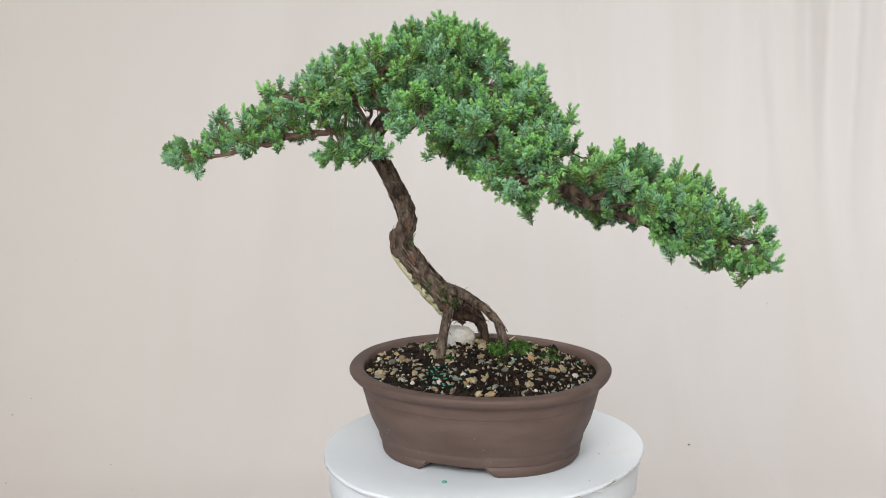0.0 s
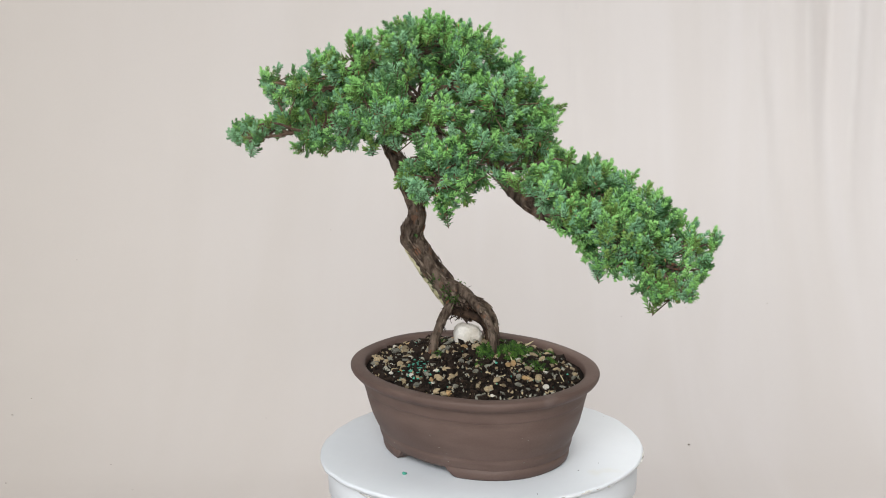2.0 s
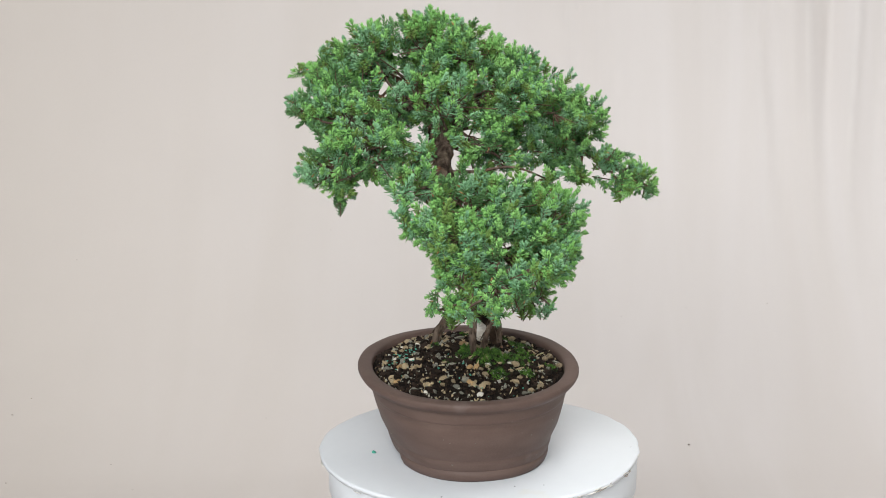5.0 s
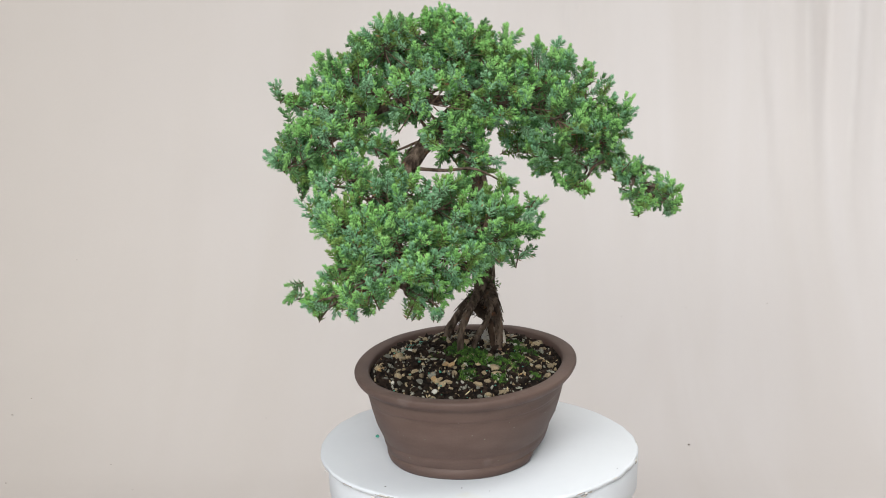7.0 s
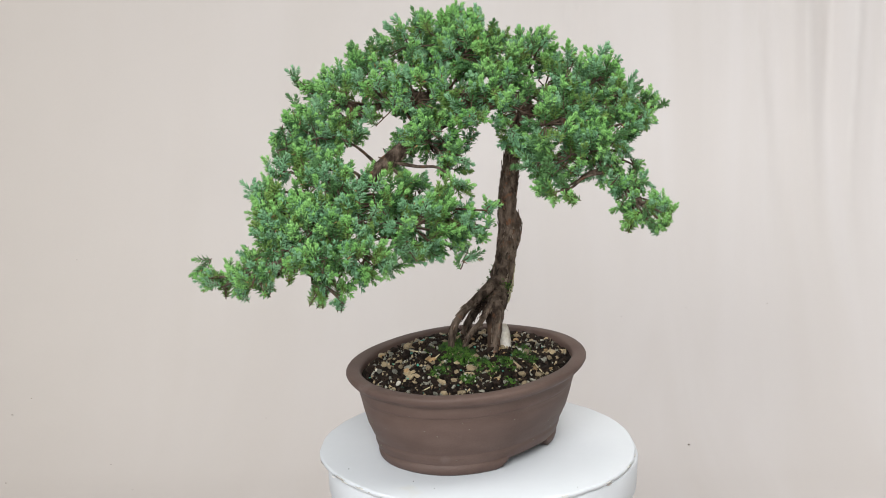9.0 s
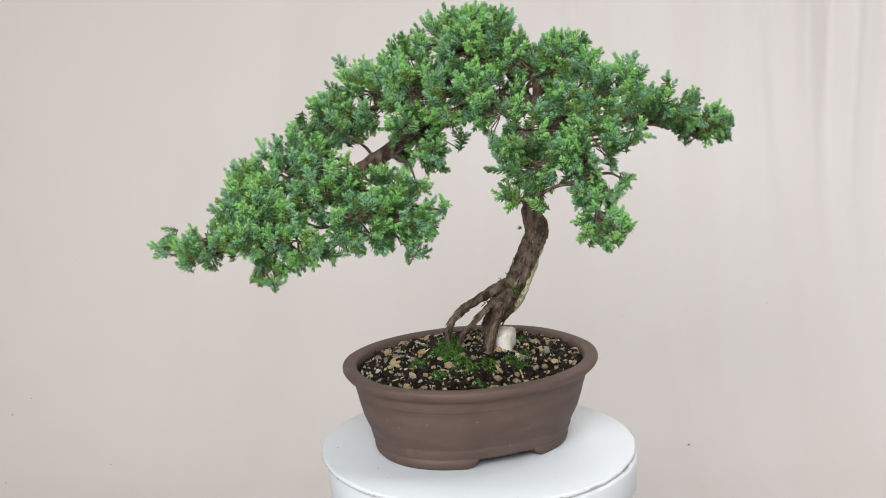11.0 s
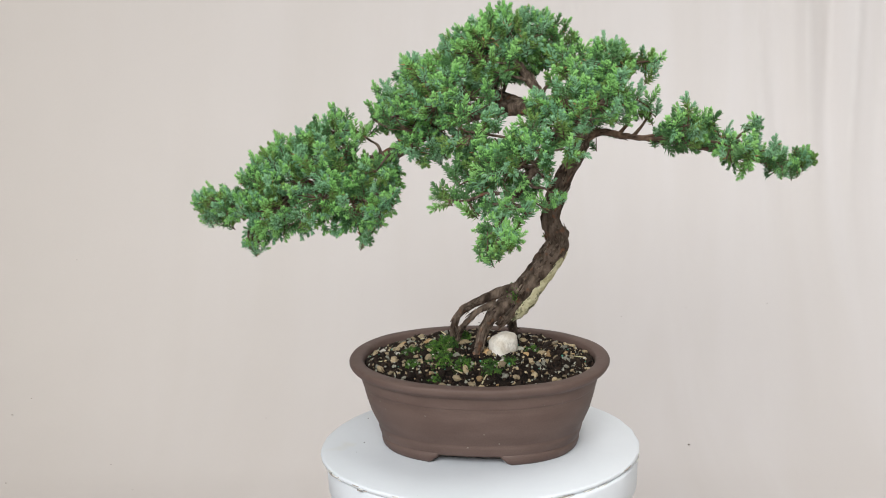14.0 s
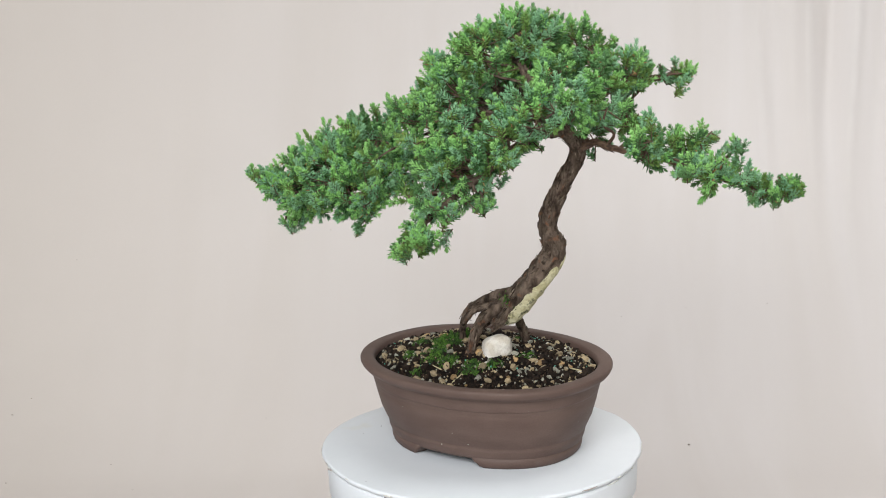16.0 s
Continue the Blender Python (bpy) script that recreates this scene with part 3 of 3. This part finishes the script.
# Limbs as (x, y, z, radius); foliage clumps in millimetres as (x, y, z, radius)
BRANCHES = {
    "long_limb": [(-0.064, 0.013, 0.320, 0.0080), (-0.040, -0.004, 0.321, 0.0076), (-0.006, -0.024, 0.315, 0.0074), (0.030, -0.048, 0.299, 0.0072), (0.060, -0.072, 0.275, 0.0070), (0.090, -0.086, 0.257, 0.0066), (0.125, -0.085, 0.243, 0.0054), (0.165, -0.086, 0.229, 0.0038), (0.205, -0.098, 0.214, 0.0024)],
    "left_limb": [(-0.092, 0.010, 0.288, 0.0042), (-0.112, 0.021, 0.299, 0.0031), (-0.132, 0.033, 0.2965, 0.0026), (-0.182, 0.043, 0.289, 0.0021), (-0.236, 0.046, 0.274, 0.0017), (-0.278, 0.060, 0.267, 0.0011)],
    "back_limb": [(-0.086, 0.018, 0.307, 0.0048), (-0.066, 0.050, 0.308, 0.0042), (-0.036, 0.095, 0.288, 0.0036), (-0.004, 0.130, 0.262, 0.0026), (0.014, 0.158, 0.245, 0.0016)],
    "front_limb": [(-0.046, -0.010, 0.322, 0.0050), (-0.020, -0.060, 0.328, 0.0042), (0.008, -0.100, 0.320, 0.0034), (0.032, -0.140, 0.300, 0.0022), (0.042, -0.158, 0.285, 0.0014)],
    "apex": [(-0.062, 0.006, 0.322, 0.0056), (-0.050, 0.000, 0.345, 0.0042), (-0.036, -0.014, 0.368, 0.0030), (-0.034, -0.024, 0.390, 0.0016)],
    "side_limb": [(-0.074, 0.008, 0.318, 0.0046), (-0.100, -0.016, 0.332, 0.0036), (-0.130, -0.045, 0.342, 0.0026), (-0.160, -0.072, 0.344, 0.0016)]}
LONG_LIMB_CLUMPS = [
    (1, -69, 277, 12), (15, 26, 339, 30), (20, -79, 272, 13), (24, -3, 344, 30),
    (39, -27, 287, 20), (44, -46, 339, 28), (44, -27, 306, 30), (44, 12, 329, 26), (48, -65, 334, 28),
    (63, -22, 301, 28), (63, 7, 291, 16), (63, -7, 282, 22), (77, -17, 315, 17), (82, -27, 263, 16), (86, -31, 253, 26),
    (86, -98, 306, 9), (96, -27, 253, 30), (96, 16, 272, 16), (101, -122, 287, 20), (105, 12, 244, 30), (110, 26, 234, 20)]
LONG_LIMB_MIDDLE_CLUMPS = [
    (110, 7, 244, 28), (115, 7, 234, 27), (115, -60, 277, 16), (120, 12, 239, 30), (124, -74, 263, 30), (124, -141, 282, 19),
    (124, -31, 268, 20), (124, -122, 287, 20), (129, -88, 277, 29), (129, -98, 282, 27), (139, -41, 263, 30), (143, -150, 268, 19),
    (143, -3, 244, 29), (143, -146, 263, 17), (143, -79, 272, 30), (148, -7, 244, 30), (148, -103, 258, 30), (153, -88, 268, 30),
    (163, -136, 258, 23), (163, -3, 229, 18), (167, -126, 253, 29), (167, -46, 253, 30), (172, -31, 229, 28), (172, -117, 253, 30)]
LONG_LIMB_OUTER_CLUMPS = [
    (177, -117, 229, 26), (177, -27, 220, 20), (182, -46, 229, 30), (182, -117, 239, 30), (182, -41, 215, 22), (186, -79, 234, 30),
    (186, -107, 215, 20), (186, -84, 253, 29), (186, -136, 225, 16), (191, -74, 239, 30), (191, -126, 234, 24), (191, -31, 229, 25),
    (191, -50, 234, 30), (201, -55, 196, 10), (205, -69, 201, 10), (205, -60, 239, 25), (210, -103, 234, 24), (210, -146, 215, 11),
    (220, -103, 225, 20), (220, -126, 210, 17), (224, -55, 234, 17), (224, -136, 206, 13), (229, -117, 210, 16), (239, -146, 206, 13)]
LONG_LIMB_TIP_CLUMPS = [
    (-294, 60, 270, 9), (-288, 70, 274, 9), (250, -110, 222, 11), (239, -74, 229, 12), (243, -112, 225, 17), (243, -122, 225, 14), (248, -155, 215, 10)]
LEFT_LIMB_CLUMPS = [
    (-275, 50, 263, 12), (-261, 88, 272, 13), (-250, 69, 284, 15), (-250, 80, 284, 15), (-226, 75, 286, 21), (-218, 97, 291, 24),
    (-218, 54, 296, 20), (-214, 37, 294, 18), (-209, 107, 296, 20), (-199, 40, 304, 19), (-185, 45, 301, 22), (-185, 59, 301, 22),
    (-175, 88, 315, 22), (-171, 83, 306, 22), (-133, 69, 339, 18), (-114, 2, 296, 18)]
BACK_LIMB_CLUMPS = [
    (-109, 78, 344, 24), (-95, 40, 334, 30), (-95, 92, 339, 28), (-80, 116, 329, 20), (-71, 88, 334, 30), (-66, 69, 344, 30),
    (-56, 140, 310, 17), (-52, 69, 320, 28), (-47, 112, 320, 26), (-33, 112, 306, 30), (-28, 50, 287, 20), (-23, 131, 263, 17),
    (-18, 40, 287, 20), (-18, 116, 291, 30), (-18, 126, 301, 27), (-14, 102, 272, 27), (-14, 69, 277, 29), (-14, 154, 258, 10),
    (-9, 35, 296, 21), (-4, 112, 291, 30), (-4, 121, 287, 27), (1, 169, 244, 11), (5, 135, 258, 17), (5, 154, 258, 12)]
BACK_LIMB_MIDDLE_CLUMPS = [
    (10, 140, 248, 16), (15, 69, 282, 30), (15, 154, 234, 18), (15, 88, 282, 28), (15, 150, 229, 13), (20, 50, 325, 30),
    (20, 59, 277, 23), (20, 131, 263, 13), (20, 140, 244, 12), (24, 69, 315, 30), (24, 173, 229, 10), (29, 88, 258, 14),
    (44, 83, 258, 18)]
FRONT_LIMB_CLUMPS = [
    (-90, -93, 301, 20), (-61, -88, 377, 26), (-56, -112, 344, 30), (-47, -136, 339, 28), (-47, -126, 339, 30), (-42, -84, 377, 27),
    (-28, -122, 334, 30), (-23, -74, 315, 18), (-23, -112, 348, 30), (-9, -160, 334, 20), (-9, -79, 282, 12),
    (5, -136, 325, 30), (5, -60, 358, 30), (15, -165, 310, 23), (20, -155, 301, 28), (20, -126, 329, 30), (29, -174, 296, 24),
    (34, -150, 291, 28), (39, -169, 291, 25), (44, -126, 306, 30), (48, -136, 306, 30), (48, -160, 282, 13), (63, -107, 310, 22)]
FRONT_LIMB_MIDDLE_CLUMPS = [
    (67, -131, 301, 26), (72, -160, 291, 19)]
APEX_CLUMPS = [
    (-85, 31, 363, 27), (-52, -36, 377, 30), (-52, -27, 382, 27), (-42, -12, 382, 27), (-37, -31, 391, 22), (-33, -46, 377, 30),
    (-18, -31, 387, 26), (-14, 16, 358, 30), (-4, -7, 382, 26), (1, -17, 372, 30), (1, -3, 367, 30)]
SIDE_LIMB_CLUMPS = [
    (-209, -36, 301, 10), (-175, -65, 348, 12), (-161, -74, 344, 17), (-147, -69, 353, 20), (-137, -103, 348, 20), (-137, -36, 353, 22),
    (-128, -50, 353, 26), (-128, -103, 348, 22), (-128, -60, 291, 16), (-118, 12, 334, 27), (-114, 12, 353, 30), (-114, -98, 301, 20),
    (-114, -74, 306, 22), (-109, 26, 363, 23), (-99, -50, 306, 15), (-85, -84, 367, 28), (-85, -69, 372, 28),
    (-80, -74, 367, 30)]
TIP_CLUMPS = [
    (-294, 60, 270, 9), (-288, 70, 274, 9), (250, -110, 222, 11), (-288, 52, 266, 10), (-276, 60, 268, 13), (-284, 70, 272, 9), (-190, -68, 350, 11), (-178, -62, 349, 13), (228, -168, 213, 11), (244, -72, 235, 12), (232, -76, 235, 14),
    (44, -161, 264, 7), (43, -158, 275, 9), (206, -64, 195, 8), (203, -66, 206, 9), (10, 178, 237, 11), (16, 177, 231, 10), (8, 168, 241, 12)]
OUTER_CLUMPS = [
    (246, -128, 205, 9), (-41, 140, 267, 10), (-38, 128, 280, 11), (209, -48, 191, 8), (-246, 60, 306, 9), (-2, -176, 340, 12), (36, -97, 346, 13),
    (-157, 32, 318, 10), (106, 28, 214, 11), (97, 44, 236, 13), (90, 40, 250, 12),
    (-126, -100, 297, 10), (-116, -92, 303, 12), (164, -132, 218, 11), (158, -124, 226, 12)]
LEFT_LIMB_FRINGE = [(-160, 40, 298, 8), (-190, 43, 295, 9), (-208, 46, 290, 9), (-226, 48, 285, 9), (-244, 51, 280, 9), (-262, 56, 275, 10)]
CLUMPS = {"tips": TIP_CLUMPS + OUTER_CLUMPS + LEFT_LIMB_FRINGE, "long_limb": LONG_LIMB_CLUMPS + LONG_LIMB_MIDDLE_CLUMPS + LONG_LIMB_OUTER_CLUMPS + LONG_LIMB_TIP_CLUMPS, "left_limb": LEFT_LIMB_CLUMPS, "back_limb": BACK_LIMB_CLUMPS + BACK_LIMB_MIDDLE_CLUMPS, "front_limb": FRONT_LIMB_CLUMPS + FRONT_LIMB_MIDDLE_CLUMPS, "apex": APEX_CLUMPS, "side_limb": SIDE_LIMB_CLUMPS}


def shoot(rnd, length):
    """One shoot along +z: a thin stem with whorls of short awl-shaped needles. Arrays of vertices, triangles, slots (0 body, 1 growing tip)."""
    verts, tris, slots = [], [], []

    def needle(p, d, long, wide, slot):
        side = d.orthogonal().normalized()
        up, i = d.cross(side), len(verts)
        for k in range(3):
            c, s = math.cos(2.094 * k), math.sin(2.094 * k)
            verts.append(p + d * long * 0.28 + (side * c + up * s * 0.7) * wide)
        verts.append(p + d * long)
        verts.append(p)
        tris.extend([(i, i + 1, i + 3), (i + 1, i + 2, i + 3), (i + 2, i, i + 3), (i + 1, i, i + 4), (i + 2, i + 1, i + 4), (i, i + 2, i + 4)])
        slots.extend([slot] * 6)

    stem = 0.00055
    for k in range(3):
        verts.append(Vector((stem * math.cos(2.094 * k), stem * math.sin(2.094 * k), -length * 0.04)))
    verts.append(Vector((0, 0, length * 0.9)))
    tris += [(0, 1, 3), (1, 2, 3), (2, 0, 3)]
    slots += [3] * 3
    whorls = max(4, int(length / 0.0020))
    for w in range(whorls):
        f = (w + 0.5) / whorls
        for k in range(3):
            a = 2.094 * k + 1.05 * (w % 2) + rnd.gauss(0, 0.15)
            open_ = (1.06 - 0.56 * f ** 1.4) + rnd.gauss(0, 0.09)
            d = Vector((math.sin(open_) * math.cos(a), math.sin(open_) * math.sin(a), math.cos(open_)))
            long = rnd.uniform(0.0050, 0.0069) * (1 - 0.30 * f ** 3)
            slot = 1 if f > 0.55 + rnd.gauss(0, 0.08) else 0
            if rnd.random() < 0.008:
                slot = 4
            needle(Vector((0, 0, f * length * 0.93)), d, long, 0.00094, slot)
    for k in range(4):
        a = 1.57 * k + rnd.random()
        d = Vector((0.28 * math.cos(a), 0.28 * math.sin(a), 1)).normalized()
        needle(Vector((0, 0, length * 0.92)), d, 0.0038, 0.0010, 1)
    return np.array([tuple(v) for v in verts]), np.array(tris), np.array(slots)


def sprig(rnd, length):
    """A leading shoot with shorter side shoots that leave it one above the other, like a small plume."""
    verts, tris, slots, at = [], [], [], 0
    turns, spin = [(0.0, 0.0, length, 0.0)], rnd.uniform(0, 6.28)
    count = rnd.choice((2, 3, 3, 4))
    for k in range(count):
        up = (k + rnd.uniform(0.2, 0.8)) / count * 0.55
        spin += 2.4 + rnd.gauss(0, 0.4)
        turns.append((rnd.uniform(0.45, 0.72), spin, length * rnd.uniform(0.40, 0.56) * (1.1 - 0.5 * up), length * up))
    for tilt, spin, long, up in turns:
        v, t, s = shoot(rnd, long)
        m = np.array(Matrix.Rotation(spin, 3, "Z") @ Matrix.Rotation(tilt, 3, "Y"))
        verts.append(v @ m.T + np.array((0, 0, up)))
        tris.append(t + at)
        slots.append(s)
        at += len(v)
    return np.concatenate(verts), np.concatenate(tris), np.concatenate(slots)


rnd = random.Random(77)
SHOOTS = [sprig(rnd, rnd.uniform(0.019, 0.030)) for k in range(24)]
ALL = np.array([q for c in CLUMPS.values() for q in c], float) / 1000


DENSITY = 17000


def pad(clump, root, rnd):
    """Foliage on one clump: shoots whose tips lie on its skin, each on a thin woody stalk."""
    c, r = Vector(clump[:3]), clump[3]
    verts, tris, slots, at = [], [], [], 0
    out = (c - root)
    out = out.normalized() if out.length > 1e-4 else Vector((0, 0, 1))
    want = max(4, int(DENSITY * r * r))
    for k in range(want):
        d = Vector((rnd.gauss(0, 1), rnd.gauss(0, 1), rnd.gauss(0.15, 1))).normalized()
        tip = c + d * (r * rnd.uniform(0.80, 1.12) + 0.003) + Vector((0, 0, 0.003))
        near = np.linalg.norm(ALL[:, :3] - np.array(tip), axis=1) / ALL[:, 3]
        if (near < 0.66).sum() > 0 and rnd.random() < 0.86:
            continue
        rise = 0.75 if d.z > -0.1 else 0.12
        way = (d * 0.85 + Vector((0, 0, rise)) + out * 0.4 + Vector((rnd.gauss(0, 0.3), rnd.gauss(0, 0.3), rnd.gauss(0, 0.3)))).normalized()
        v, t, s = SHOOTS[rnd.randrange(len(SHOOTS))]
        scale = rnd.uniform(0.8, 1.15) * min(1.0, 0.55 + r / 0.04)
        long = v[:, 2].max() * scale
        turn = np.array((way.to_track_quat("Z", "Y").to_matrix() @ Matrix.Rotation(rnd.uniform(0, 6.28), 3, "Z")))
        foot = tip - way * long
        verts.append(v * scale @ turn.T + np.array(foot))
        tris.append(t + at)
        s2, tint = s.copy(), rnd.random()
        s2[s == 0] = 0 if tint < 0.42 else 2 if tint < 0.74 else 5
        lively = rnd.random()
        if lively > 0.50:
            s2[s == 1] = 2 if lively < 0.76 else 0 if lively < 0.92 else 5
        slots.append(s2)
        at += len(v)
        base = c + (foot - c) * 0.15 - out * r * 0.2
        side = (foot - base).orthogonal().normalized() * 0.0006
        up = (foot - base).normalized().cross(side)
        stalk = np.array([tuple(p + q) for p in (base, foot) for q in (side, -0.5 * side + 0.87 * up, -0.5 * side - 0.87 * up)])
        verts.append(stalk)
        tris.append(np.array([(0, 1, 4), (0, 4, 3), (1, 2, 5), (1, 5, 4), (2, 0, 3), (2, 3, 5)]) + at)
        slots.append(np.array([3] * 6))
        at += 6
    if not verts:
        return None
    return tri_mesh("foliage_pad", np.concatenate(verts), np.concatenate(tris), np.concatenate(slots))


PATHS = {name: smooth_path(points, 8) for name, points in BRANCHES.items()}
GROWTH = {name: [] for name in BRANCHES}
for q in [q for c in CLUMPS.values() for q in c]:
    c = np.array(q[:3]) / 1000
    best = min((float((np.linalg.norm(p[:, :3] - c, axis=1) + 0.35 * np.maximum(0, p[:, 2] - c[2] + 0.01)).min()), name) for name, p in PATHS.items())
    GROWTH[best[1]].append(q)
rnd = random.Random(5)
for name, path in PATHS.items():
    bm = bmesh.new()
    tube(bm, path, 14, 0.15, 200.0, seed=rnd.uniform(0, 50))
    bark_flakes(bm, path, 70, rnd.randrange(999))
    roots = []
    for q in GROWTH[name]:
        c = np.array(q[:3]) / 1000
        gap = np.linalg.norm(path[:, :3] - c, axis=1) + 0.35 * np.maximum(0, path[:, 2] - c[2] + 0.01)
        i = max(0, int(gap.argmin()) - 3)
        a, b = Vector(path[i][:3]), Vector(c)
        roots.append(a)
        wander = 0.07 * (b - a).length
        mids = [a.lerp(b, f) + Vector((rnd.gauss(0, wander), rnd.gauss(0, wander), rnd.gauss(0.3 * wander, wander * 0.6))) for f in (0.33, 0.66)]
        tube(bm, smooth_path([(*a, 0.0018), (*mids[0], 0.0014), (*mids[1], 0.0011), (*b, 0.0007)], 4), 6, 0.15, 300.0, seed=rnd.random())
    limb = part("limb", bm, [TWIG, TWIG] if name in ("side_limb", "left_limb") else [BARK, FLAKE], tree, "long low limb" if name == "long_limb" else "")
    for q, a in zip(GROWTH[name], roots):
        me = pad(np.array(q) / 1000, a, rnd)
        if me:
            link_mesh("foliage_pad", me, [NEEDLE, FRESH, BLUE, TWIG, DRY, OLIVE], limb, smooth=False)


def turn_at(t):
    return -(12.120 * t + 0.600 * ((t - 8) / 8) ** 2)


def motions():
    rows = [(0.5 * k, pose(0, 0, 0, 0, 0, turn_at(0.5 * k))) for k in range(33)]
    low = [(0.5 * k, pose(0, 0, -0.002, 0, 0, turn_at(0.5 * k))) for k in range(33)]
    for thing in TURNING:
        walk(thing, low if thing in (turntable, bead) or thing.name.startswith("soil_crumb") else rows)


motions()
